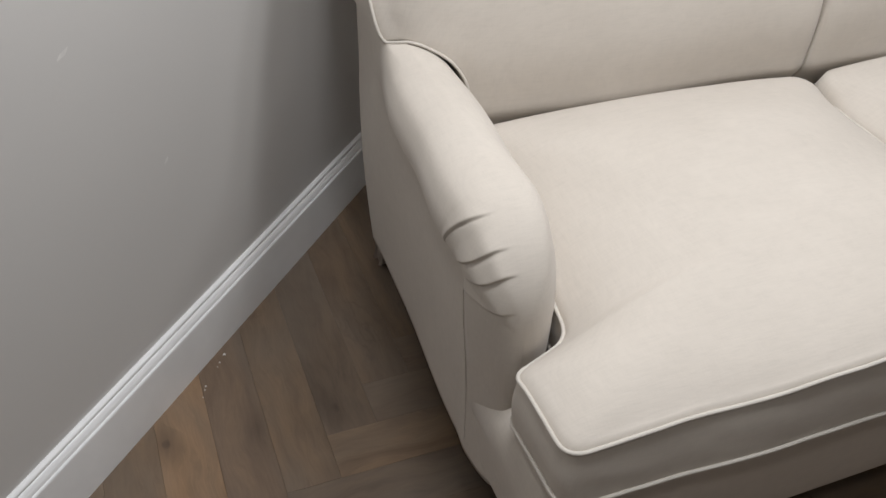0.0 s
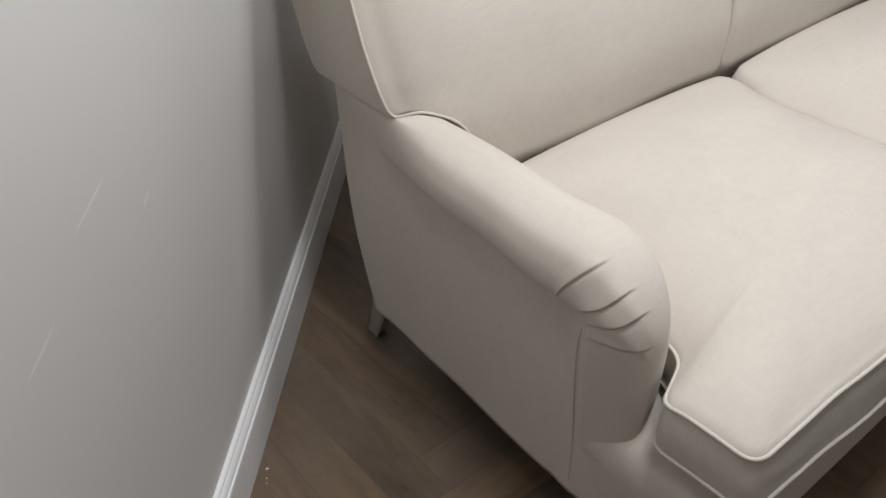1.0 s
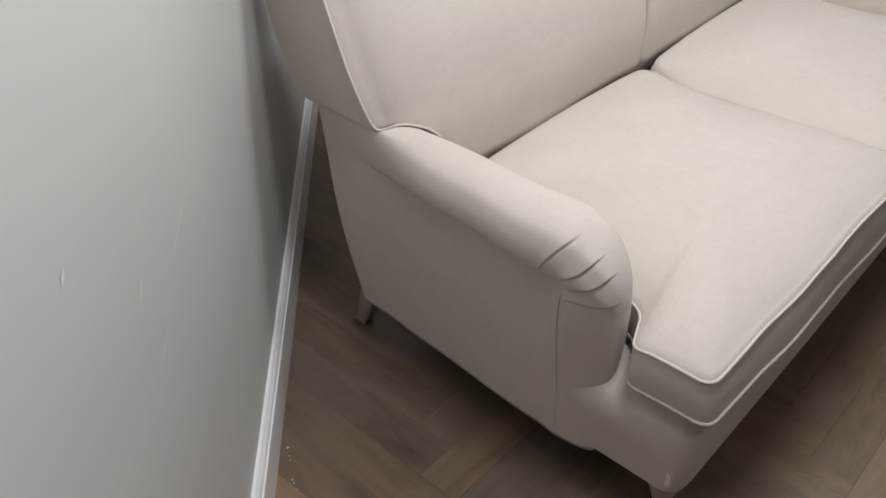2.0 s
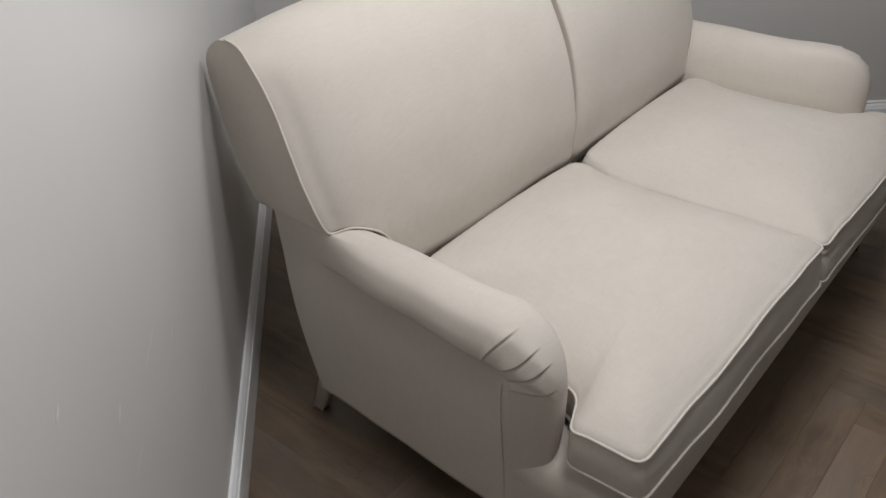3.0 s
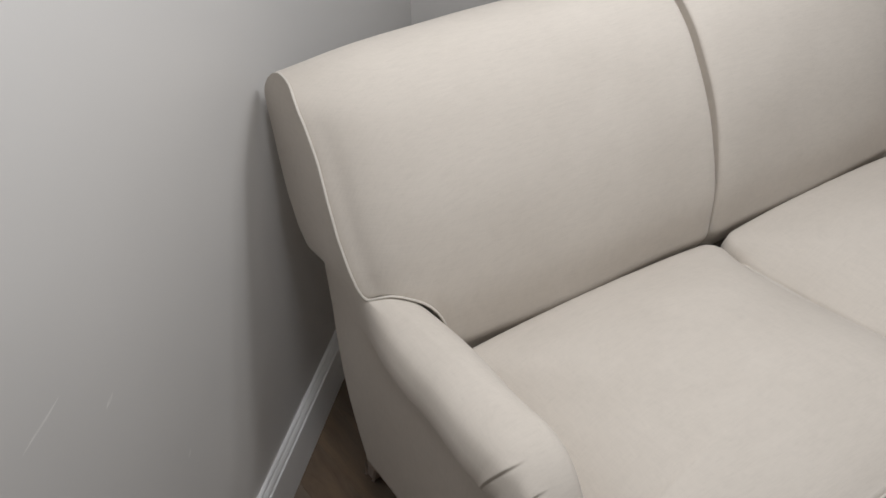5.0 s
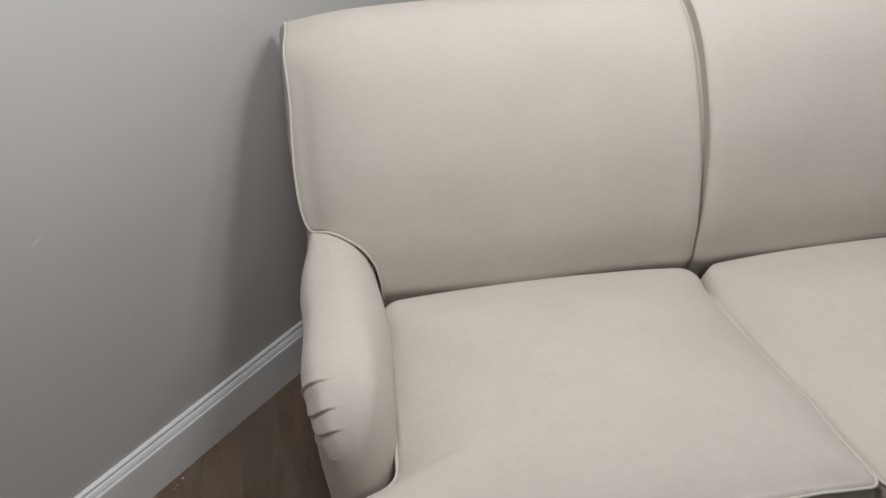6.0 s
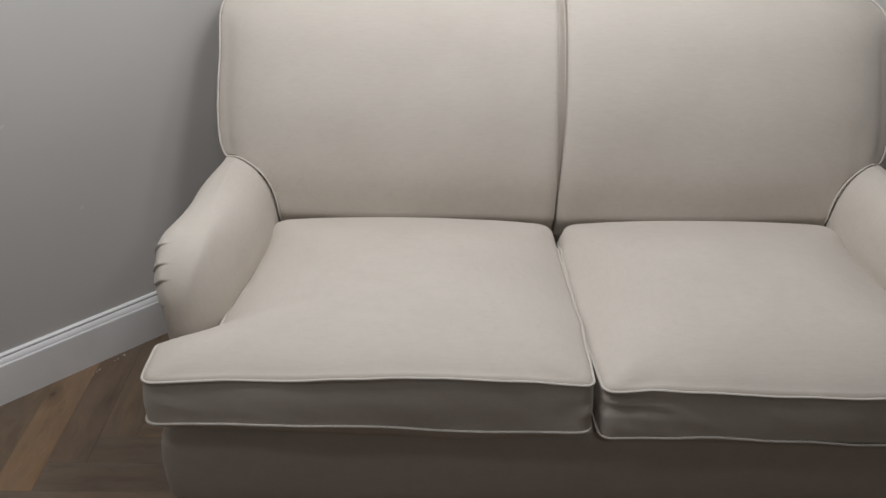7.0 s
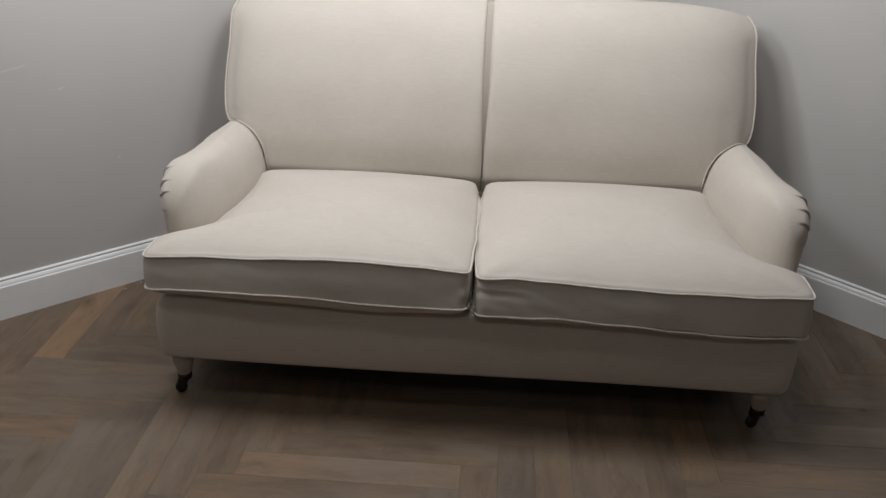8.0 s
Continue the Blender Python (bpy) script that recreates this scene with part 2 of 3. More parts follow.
wall_west = wall("wall_west", on_left, 0, ROOM, -0.12, 0)
wall_east = wall("wall_east", on_right, -0.12, ROOM, -0.12, 0)
# two unseen walls and the ceiling, added to close the room
wall_south = wall("wall_south", on_left, ROOM, ROOM + 0.12, -0.12, ROOM + 0.12)
wall_near = wall("wall_near", on_right, ROOM, ROOM + 0.12, -0.12, ROOM)
tagged(part("ceiling", slab(on_left, -0.12, ROOM + 0.12, CEILING, CEILING + 0.1, -0.12, ROOM + 0.12), CEILING_PAINT), "plain white painted ceiling", "ceiling", kind="structure")

# moulded skirting boards: flat face, a bead, a groove and a rounded top
SKIRT = [(0, 0.0), (0.018, 0.0), (0.018, 0.1205), (0.0176, 0.1235), (0.0164, 0.1255), (0.0148, 0.1262), (0.0140, 0.1272), (0.0142, 0.1290), (0.0130, 0.1335), (0.0105, 0.1385),
         (0.0082, 0.1415), (0.0062, 0.1428), (0.0060, 0.1442), (0.0078, 0.1456), (0.0084, 0.1482), (0.0076, 0.1515), (0.0052, 0.1540), (0.0025, 0.1549), (0, 0.155)]


def skirting(frame_of, a0, a1, name="baseboard"):
    rows = [[frame_of(a, z * 0.89, o) for o, z in SKIRT] for a in (a0, a1)]
    bm = grid_mesh(rows)
    for f in bm.faces:
        f.smooth = False
    bmesh.ops.recalc_face_normals(bm, faces=bm.faces[:])
    return tagged(part(name, bm, SKIRTING), "white painted moulded skirting board along the grey wall", "skirting board", kind="structure")


skirting(on_left, 0.018, ROOM)
skirting(on_right, 0.0, ROOM)


# ---------------------------------------------------------------- the sofa
sofa = thing("sofa", "ivory linen two-seat sofa with pleated roll arms and piped cushions", "sofa")


def ripple(x, y, z, size):
    return size * noise.noise(Vector((x, y, z)))


def sofa_base():
    """The front border of the plinth: an upholstered block with rounded shoulders."""
    bend = np.sin(np.linspace(0, math.pi / 2, 16))
    xs = np.concatenate([-0.793 - 0.065 * bend[::-1], np.linspace(-0.78, 0.78, 60), 0.793 + 0.065 * bend])
    rows = []
    for x in xs:
        inset = max(0.0, (abs(x) - 0.793) / 0.065)
        drop = 1 - math.sqrt(max(0.0, 1 - inset**2))
        top, front = 0.334 - 0.10 * drop, -0.042 + 0.030 * drop**1.5
        sag = 0.004 * noise.noise(Vector((x * 3, 0.3, 0)))
        low = 0.131 + 0.002 * math.sin(x * 5) + 0.006 * drop
        prof = [(front + 0.012, low), (front + 0.003, low + 0.004), (front, low + 0.013)]
        prof += [(front - 0.003 + sag, low + 0.05), (front - 0.002 + sag, low + 0.09 - 0.05 * drop), (front, top - 0.042)]
        prof += [(front + 0.005, top - 0.024), (front + 0.014, top - 0.010), (front + 0.028, top - 0.002), (front + 0.05, top)]
        prof += [(0.12, top), (0.2155, top), (0.2155, low)]
        rows.append([(x * (1 - 0.10 * ease(0.70, 0.858, abs(x)) * max(0.0, 0.29 - z)) + math.copysign(0.005 * ease(0.80, 0.85, abs(x)), x), y, z) for y, z in prof])
    bm = grid_mesh(rows, wrap_v=True, flip=True)
    cap(bm)
    return bm


part("front_border", sofa_base(), LINEN, sofa)
part("deck", box(-0.80, 0.80, 0.20, 0.765, 0.132, 0.330), LINEN, sofa)
part("dust_cover", box(-0.82, 0.82, 0.0, 0.76, 0.1285, 0.1325), DUST_CLOTH, sofa, "black cloth stretched under the seat")

# outline of an arm across its length, outer foot over the roll to the inner foot: (x, z)
ARM_OUT = [(-0.853, 0.128), (-0.855, 0.25), (-0.856, 0.40), (-0.857, 0.486), (-0.858, 0.497), (-0.866, 0.503), (-0.877, 0.513), (-0.883, 0.530), (-0.881, 0.558),
           (-0.868, 0.584), (-0.840, 0.598), (-0.803, 0.600), (-0.768, 0.588), (-0.740, 0.563), (-0.721, 0.528), (-0.710, 0.485), (-0.704, 0.44), (-0.702, 0.32)]
# fan pleats on the shoulder of the roll: degrees round its front, depth, how far each swings up inwards, and its apex
PLEATS = [(64, 0.0046, -8, 0.502), (30, 0.0050, 14, 0.499), (20, 0.0046, 11, 0.490), (11, 0.0042, 4, 0.472)]


def arm_mesh(side):
    """A roll arm: flat outer panel, overhanging roll, rounded front with fan pleats on its shoulder."""
    fine = spline(ARM_OUT, 1200)
    under = int(np.argmin(np.hypot(fine[:, 0] + 0.860, fine[:, 1] - 0.502)))
    tip = int(np.argmin(np.hypot(fine[:, 0] + 0.873, fine[:, 1] - 0.578)))
    pick = np.unique(np.concatenate([np.linspace(0, under - 90, 36), np.linspace(under - 88, tip + 30, 120), np.linspace(tip + 32, 1199, 90)]).astype(int))
    nose = 0.122 if side < 0 else 0.100
    ys = np.concatenate([np.linspace(0.90, 0.345, 36), np.linspace(0.34, 0.20, 84), 0.20 - (0.20 - nose) * np.sin(np.linspace(0.02, math.pi / 2, 84))])
    rows = []
    for y in ys:
        k = max(0.0, (0.27 - y) / (0.27 - nose))
        wide = max(0.0, 1 - k**2.3) ** 0.5
        kk = k if side < 0 else max(0.0, (0.235 - y) / (0.235 - nose))
        low_top = 0.135 * (1 - max(0.0, 1 - k**2.1) ** 0.5) if side < 0 else 0.115 * (1 - max(0.0, 1 - kk**2.4) ** 0.5)
        splay = ease(0.56, 0.14, y)
        mid_x = -0.785 - 0.050 * ease(0.42, 0.15, y)
        swell = (0.011 if side < 0 else 0.009) * ease(0.38, 0.24, y) - 0.008 * ease(0.5, 0.7, y)
        row = []
        for i in pick:
            x, z = fine[i]
            over = min(1.0, max(0.0, (z - 0.44) / 0.16))
            zz = z + (swell - low_top) * over
            # the roll hangs over most in front, and thins towards the back
            xx = x
            if x < -0.82:
                xx += (x + 0.82) * (0.22 * (1 - 0.3 * ease(0.262, 0.205, y))) * ease(0.497, 0.512, z)
            turn = ease(0.262, 0.205, y)
            if x < -0.80 and z < 0.56 and turn > 0:
                full = -0.857 - 0.034 * ease(0.24, 0.53, z)
                soft = -0.005 * math.log(math.exp(-(xx + 0.86) / 0.005) + math.exp(-(full + 0.86) / 0.005)) - 0.86
                xx += turn * ease(0.56, 0.53, z) * (soft - xx)
            # towards the rear the roll dies into the panel
            if x < -0.80:
                xx += ease(0.50, 0.80, y) * max(0.0, -0.854 - xx)
            outer = ease(-0.77, -0.84, x) * ease(0.25, 0.51, z)
            xx += 0.018 * ease(0.26, 0.62 - 0.16 * ease(0.497, 0.515, z), y) * ease(-0.80, -0.84, x)
            xx += outer * 0.004 * ease(0.27, 0.60, y)
            # inside of the arm splays towards its front, beside the cushion's ear
            inner = ease(-0.80, -0.72, x)
            xx -= (0.046 - 0.016 * over) * splay * inner
            xx = mid_x + (xx - mid_x) * wide
            if x < -0.80 and z < 0.5:
                xx -= 0.003 * math.sin((z - 0.13) * 8) * wide * ease(0.5, 0.42, z)
            rear = 0.757 + (zz - 0.14) * 0.245 + 0.012 * math.sin(math.pi * min(1.0, max(0.0, (zz - 0.14) / 0.44)))
            yy = y if y < 0.6 else 0.6 + (y - 0.6) * (rear - 0.6) / 0.3
            # the foot of the front draws in under the roll
            yy += 0.016 * ease(0.40, 0.22, zz) * k
            if zz < 0.22 and x < mid_x:
                zz -= 0.013 * ease(0.80, 0.56, y) * ease(0.22, 0.13, zz)
            # pleats fan out from the roll's underside over its shoulder, each lapping over the next below
            if yy < 0.36 and under - 150 < i < tip + 100:
                inward, y_in, z_in = ease(under, tip + 40, i) - 0.5, yy, zz
                reach = ease(under - 70 - 60 * turn, under + 25 - 60 * turn, i) * (ease(tip + 55, tip - 5, i) if side < 0 else ease(tip + 75, tip + 15, i))
                reach *= ease(nose + 0.002, nose + 0.022, y)
                for at, deep, swing, apex in PLEATS:
                    ang = math.degrees(math.atan2(z_in - apex, 0.272 - y_in))
                    d = (at + swing * inward - ang) / 9.0
                    fold = 0.0
                    if -1.8 < d < 0:
                        fold = (1 + d / 1.8) ** 1.5
                    elif 0 <= d < 0.15:
                        fold = 1 - 1.45 * d / 0.15
                    elif 0.15 <= d < 0.6:
                        fold = -0.45 * (1 - (d - 0.15) / 0.45) ** 1.4
                    push = deep * fold * reach
                    xx -= push * 0.6
                    yy -= push * 0.55 * math.cos(math.radians(ang))
                    zz += push * 0.75 * max(0.1, math.sin(math.radians(ang)))
            zz += ripple(x * 6, yy * 7, zz * 6, 0.0016) * ease(0.26, 0.40, z)
            xx += ripple(x * 5 + 3, yy * 6, zz * 5, 0.0016)
            row.append((xx * -side, yy, zz))
        rows.append(row)
    bm = grid_mesh(rows, wrap_v=True, flip=side > 0)
    cap(bm)
    return bm


for side in (-1, 1):
    arm = part("arm", arm_mesh(side), LINEN, sofa)
    shape = np.array([v.co for v in arm.data.vertices])
    seam = []
    for z in np.linspace(0.142, 0.49, 40):
        y = 0.2315 - 0.014 * ease(0.4, 0.16, z) + 0.002 * math.sin(9 * z) - 0.006 * ease(0.44, 0.50, z)
        close = shape[(abs(shape[:, 1] - y) < 0.004) & (abs(shape[:, 2] - z) < 0.012)]
        seam.append((side * (np.max(side * close[:, 0]) + 0.0002 - 0.004 * ease(0.465, 0.49, z)), y, z))
    seam = spline(seam, 40)
    part("front_seam", tube(seam, 0.0012, 6), PIPING, arm)


def round_outline(corners, step=0.008):
    """A closed outline through corners (x, y, radius), rounded at each."""
    pts, n = [], len(corners)
    for i, (x, y, r) in enumerate(corners):
        p = Vector((x, y))
        a, b = Vector(corners[i - 1][:2]) - p, Vector(corners[(i + 1) % n][:2]) - p
        cut = min(r, a.length * 0.45, b.length * 0.45)
        s, e = p + a.normalized() * cut, p + b.normalized() * cut
        for t in np.linspace(0, 1, 9):
            pts.append(s * (1 - t) ** 2 + p * (2 * t * (1 - t)) + e * t * t)
    out = []
    for i, p in enumerate(pts):
        q = pts[(i + 1) % len(pts)]
        k = max(1, int((q - p).length / step))
        out += [p.lerp(q, j / k) for j in range(k)]
    return out


# the piped edges along the front: (distance from the middle, upper height, lower height, how far the lower edge juts out)
EDGE = {
    -1: [(0.0, 0.450, 0.360, 0.019), (0.12, 0.463, 0.354, 0.015), (0.30, 0.471, 0.357, 0.013), (0.45, 0.466, 0.364, 0.014), (0.60, 0.460, 0.367, 0.017), (0.86, 0.445, 0.356, 0.012)],
    1: [(0.0, 0.440, 0.344, 0.018), (0.10, 0.446, 0.344, 0.015), (0.20, 0.444, 0.348, 0.014), (0.30, 0.440, 0.345, 0.014), (0.45, 0.434, 0.336, 0.014), (0.60, 0.430, 0.324, 0.014), (0.86, 0.427, 0.319, 0.012)],
}


def seat_cushion(side):
    """A T-shaped feather cushion with a boxed border and piped edges."""
    s = side
    corners = [(s * 0.36, 0.607, 0.1), (s * 0.006, 0.602, 0.045), (s * 0.002, 0.24, 0.2), (s * 0.009, -0.066, 0.026), (s * 0.30, -0.064 if s < 0 else -0.070, 0.1), (s * 0.60, -0.061 if s < 0 else -0.066, 0.1), (s * 0.860, -0.052, 0.028), (s * 0.863, 0.088, 0.022),
               (s * 0.758, 0.129, 0.040), (s * 0.726, 0.40, 0.1), (s * 0.711, 0.611, 0.045)]
    line = round_outline(corners)
    if s > 0:
        line = line[::-1]
    line = [Vector((p.x + ripple(p.x * 9, p.y * 9, 1 + s, 0.004 * ease(0.5, 0.3, p.y)), p.y + ripple(p.x * 8, p.y * 8, 5 + s, 0.003 * ease(0.5, 0.3, p.y)))) for p in line]
    mid = Vector((s * 0.42, 0.15))
    ex, up, lo, jt = (np.array(c) for c in zip(*EDGE[s]))

    def edge_z(p, which):
        front = np.interp(abs(p.x), ex, up if which else lo)
        back = 0.422 + 0.022 * max(0.0, 1 - ((abs(p.x) - 0.36) / 0.37) ** 2) ** 0.6 if which else 0.345
        z = front + (back - front) * ease(0.0, 0.45, p.y)
        if which:
            z -= (0.016 if s < 0 else 0.0) * ease(0.05, 0.13, p.y) * ease(0.70, 0.76, abs(p.x)) * ease(0.3, 0.14, p.y)
        return z + ripple(p.x * 11, p.y * 11, 3 * which + s, 0.0035 * ease(0.5, 0.2, p.y))

    def jut(p):
        return -np.interp(abs(p.x), ex, jt) * ease(0.02, -0.05, p.y)

    radii = np.linspace(0, 1, 56)[::-1]
    ring = np.array([(p.x, p.y) for p in line])
    heart = np.array((mid.x, mid.y))
    rim = np.array([edge_z(p, 1) for p in line])
    flat = np.array([heart + (ring - heart) * r for r in radii])
    # depth from the rim, gathered softly from the whole outline so that it has no ridges
    size = np.hypot(*(np.roll(ring, -1, 0) - np.roll(ring, 1, 0)).T) / 2
    gap = np.array([[(np.sum(size / np.maximum(np.hypot(*(ring - q).T), 0.006) ** 4) / (math.pi / 2)) ** (-1 / 3) for q in row] for row in flat])
    level = 0.458 if s < 0 else 0.446
    # only the edge itself follows the piping's small waves
    calm = rim.copy()
    for _ in range(120):
        calm = (calm + np.roll(calm, 1) + np.roll(calm, -1)) / 3
    top = calm[None, :] * (radii**2)[:, None] + level * (1 - radii**2)[:, None] + (rim - calm)[None, :] * (radii**16)[:, None]
    rear = np.clip((flat[:, :, 1] - 0.46) / 0.10, 0, 1)
    sharp = 0.036 - 0.031 * rear
    lift = 0.031 * (1 - np.exp(-gap / sharp)) + 0.033 * (1 - np.exp(-((gap / 0.14) ** 2)))
    for _ in range(12):
        inner = (lift[:-2] + lift[2:] + np.roll(lift, 1, 1)[1:-1] + np.roll(lift, -1, 1)[1:-1]) / 4
        lift[1:-1] = 0.4 * lift[1:-1] + 0.6 * inner
    lift[0] = 0
    lift[-1] = lift[-1].mean()
    rows = []
    for k in range(len(radii)):
        rows.append([(x, y, z + w + w / 0.06 * (ripple(x * 3.5, y * 3.5, 9 + s, 0.004) + ripple(x * 14, y * 14, 2 + s, 0.001))) for (x, y), z, w in zip(flat[k], top[k], lift[k])])
    border = []
    for t in np.linspace(0, 1, 15):
        row = []
        for p in line:
            out = (p - mid).normalized() * (0.004 * math.sin(t * math.pi) + ripple(p.x * 9, p.y * 9, 4 + s + t, 0.0025))
            wrinkle = ripple(p.x * 40, p.y * 20, t * 4, 0.003) * ease(0.10, 0.02, abs(p.x)) * math.sin(t * math.pi) if p.y < 0 else 0
            if s > 0 and p.y < 0:
                # the right-hand cushion is creased under its piping beside the join
                near_join = ease(0.19, 0.04, p.x)
                for at, w in ((0.82, 0.07), (0.58, 0.08)):
                    wrinkle += 0.007 * near_join * math.exp(-(((t - at + 0.9 * (p.x - 0.08)) / w) ** 2))
                wrinkle += 0.003 * noise.noise(Vector((p.x * 17 + 3 * t, t * 1.2, 0))) * math.sin(t * math.pi) * ease(0.75, 0.12, p.x)
            if s < 0 and p.y < 0:
                wrinkle += 0.0018 * noise.noise(Vector((p.x * 19 + 2 * t, 1.6 * t, 7))) * math.sin(t * math.pi)
            # each cushion keeps to its own side of the middle
            gx = p.x + out.x
            gx = max(gx, 0.003) if s > 0 else min(gx, -0.003)
            z0, z1 = edge_z(p, 0), edge_z(p, 1)
            row.append((gx, p.y + out.y + wrinkle + jut(p) * (1 - t), z0 + (z1 - z0) * t))
        border.append(row)
    under = []
    # the feathers hang in a belly below the lower piping along the front
    at, wide, deep = (0.30, 0.22, 0.013) if s < 0 else (0.24, 0.17, 0.009)
    for r, sag, hang in ((0.0, 1, 0), (0.5, 1, 0), (0.8, 1, 0), (0.90, 0.95, 0.5), (0.95, 0.78, 1.0), (0.975, 0.55, 0.95), (0.99, 0.30, 0.6), (1.0, 0.0, 0)):
        row = []
        for p in line:
            q, z0 = mid + (p - mid) * r, edge_z(p, 0)
            belly = hang * deep * math.exp(-(((abs(p.x) - at) / wide) ** 2)) * ease(0.02, -0.04, p.y)
            row.append((q.x, q.y + jut(p) * (1 if r > 0.94 else r**8), z0 - sag * (z0 - 0.336) * (0.9 if r > 0.85 else 1) - belly))
        under.append(row)
    bm = grid_mesh(under + border[1:-1] + rows, wrap_v=True, flip=s < 0)
    bmesh.ops.remove_doubles(bm, verts=bm.verts[:], dist=0.0001)
    bmesh.ops.recalc_face_normals(bm, faces=bm.faces[:])
    cushion = part("seat_cushion", bm, LINEN, sofa)
    for which in (1, 0):
        cord = [(p.x + (p - mid).normalized().x * 0.002, p.y + (p - mid).normalized().y * 0.003 + (0 if which else jut(p)), edge_z(p, which) - 0.016 * ease(0.5, 0.57, p.y) * which) for p in line]
        part("piping", tube(cord, 0.0030, 8, closed=True), PIPING, cushion)
    return cushion


for side in (-1, 1):
    seat_cushion(side)

# the back in profile: (y, z) from the seat up the front, over the top and down the rear; in the middle and at the ends
BACK_MID = [(0.638, 0.40), (0.622, 0.434), (0.611, 0.450), (0.606, 0.460), (0.605, 0.482), (0.606, 0.587), (0.645, 0.736), (0.712, 0.866), (0.768, 0.935), (0.825, 0.974), (0.88, 0.985), (0.935, 0.972), (0.966, 0.935), (0.968, 0.87), (0.93, 0.769), (0.895, 0.587), (0.88, 0.40)]
BACK_END = [(0.668, 0.40), (0.671, 0.44), (0.675, 0.47), (0.679, 0.50), (0.703, 0.600), (0.748, 0.700), (0.795, 0.795), (0.833, 0.866), (0.862, 0.905), (0.898, 0.931), (0.940, 0.940), (0.980, 0.933), (1.003, 0.89), (0.996, 0.83), (0.966, 0.75), (0.915, 0.61), (0.88, 0.40)]
# lower edge of the back where it rides over an arm: (distance from the middle, height)
RIDE = [(0.0, 0.40), (0.690, 0.40), (0.700, 0.44), (0.706, 0.49), (0.717, 0.530), (0.739, 0.563), (0.77, 0.584), (0.80, 0.595), (0.83, 0.590), (0.85, 0.583)]
RIDE_X, RIDE_Z = spline(RIDE[1:], 160).T
HALF = 0.846


def back_profile(x, n=110):
    """The back's section at a distance x from its middle."""
    a = abs(x)
    g = 0.16 * ease(0.0, 0.75, a) + 0.84 * (a / HALF) ** 9
    mid, end = spline(BACK_MID, n), spline(BACK_END, n)
    pr = mid * (1 - g) + end * g
    arch = 0.012 * (1 - ((a - 0.36) / 0.5) ** 2)
    pr[:, 1] += arch * np.clip((pr[:, 1] - 0.6) / 0.35, 0, 1) * (1 - g)
    # rounded in to the seam between the two halves
    tuck = max(0.0, 1 - a / 0.035) ** 2.5
    pr[: n // 2, 0] += 0.016 * tuck
    low = np.interp(a, RIDE_X, RIDE_Z)
    if low > 0.401:
        half = int(np.argmax(pr[:, 1]))
        for seg in (slice(0, half), slice(half, n)):
            y, z = pr[seg, 0].copy(), pr[seg, 1].copy()
            znew = np.where(z < 0.75, low + (z - 0.40) * (0.75 - low) / 0.35, z)
            order = np.argsort(z)
            pr[seg, 0], pr[seg, 1] = np.interp(znew, z[order], y[order]), znew
    return pr


BOW_Z = (0.58, 0.598, 0.64, 0.70, 0.76, 0.82, 0.87, 0.90, 0.92, 0.935, 0.95)
BOW_X = (-0.014, -0.004, 0.004, 0.007, 0.005, 0.001, 0.002, 0.003, 0.000, -0.007, -0.013)


def bow(z, a=0.846):
    """How far the ends of the back swell outwards at a height."""
    return float(np.interp(z, BOW_Z, BOW_X)) * (a / HALF) ** 8


def seam_gap(z):
    return 0.0025 + 0.0085 * ease(0.48, 0.78, z)


def back_half(side):
    xs = np.concatenate([[0.0, 0.003, 0.007, 0.012, 0.02, 0.035, 0.05], np.linspace(0.08, 0.66, 30), np.linspace(0.67, 0.83, 40), np.linspace(0.833, HALF, 6)])
    rows = []
    for a in xs:
        row = []
        for k, (y, z) in enumerate(back_profile(a)):
            x = max(a, seam_gap(z)) if a < 0.012 else a
            d = ripple(a * 4, z * 4, 3 * side, 0.005) * ease(0, 0.12, a) * ease(HALF, HALF - 0.1, a)
            d += ripple(a * 22, z * 14, 5 * side, 0.0035) * ease(0.62, 0.74, a) * ease(HALF, HALF - 0.03, a) * ease(0.74, 0.62, z)
            # the cloth is drawn in beside the piped end
            if k < 55:
                d += 0.005 * math.exp(-(((a - 0.822) / 0.013) ** 2)) * ease(0.93, 0.85, z) * ease(0.56, 0.64, z) * (0.75 + 0.5 * noise.noise(Vector((9 * z, side, 0))))
            row.append((side * (x + bow(z, a)), y + d, z + 0.4 * d))
        rows.append(row)
    bm = grid_mesh(rows, wrap_v=True, flip=side < 0)
    cap(bm)
    half = part("back_cushion", bm, LINEN, sofa)
    end = back_profile(HALF)
    stop = int(len(end) * 0.53)
    tang = np.gradient(end, axis=0)
    tang /= np.linalg.norm(tang, axis=1)[:, None]
    cord = [(side * (HALF + 0.0015 + bow(z)), y - 0.0035 * t[1], z + 0.0035 * t[0]) for (y, z), t in zip(end[:stop], tang[:stop])]
    under = []
    for a in np.linspace(0.694, HALF, 70):
        y, z = back_profile(a)[0]
        under.append((side * (a + bow(z, a)), y - 0.0015, z + 0.001))
    path = np.array(under + cord[1:])
    # the cord turns the lower corner in a soft bend
    for _ in range(14):
        path[60:82] = (path[59:81] + 2 * path[60:82] + path[61:83]) / 4
    part("piping", tube(path, 0.0026, 8), PIPING, half)
    seam = back_profile(0.004)
    cord = [(side * (seam_gap(z) + 0.004), y + 0.001, z) for y, z in seam[6:stop]]
    part("piping", tube(cord, 0.0030, 8), PIPING, half)


for side in (-1, 1):
    back_half(side)
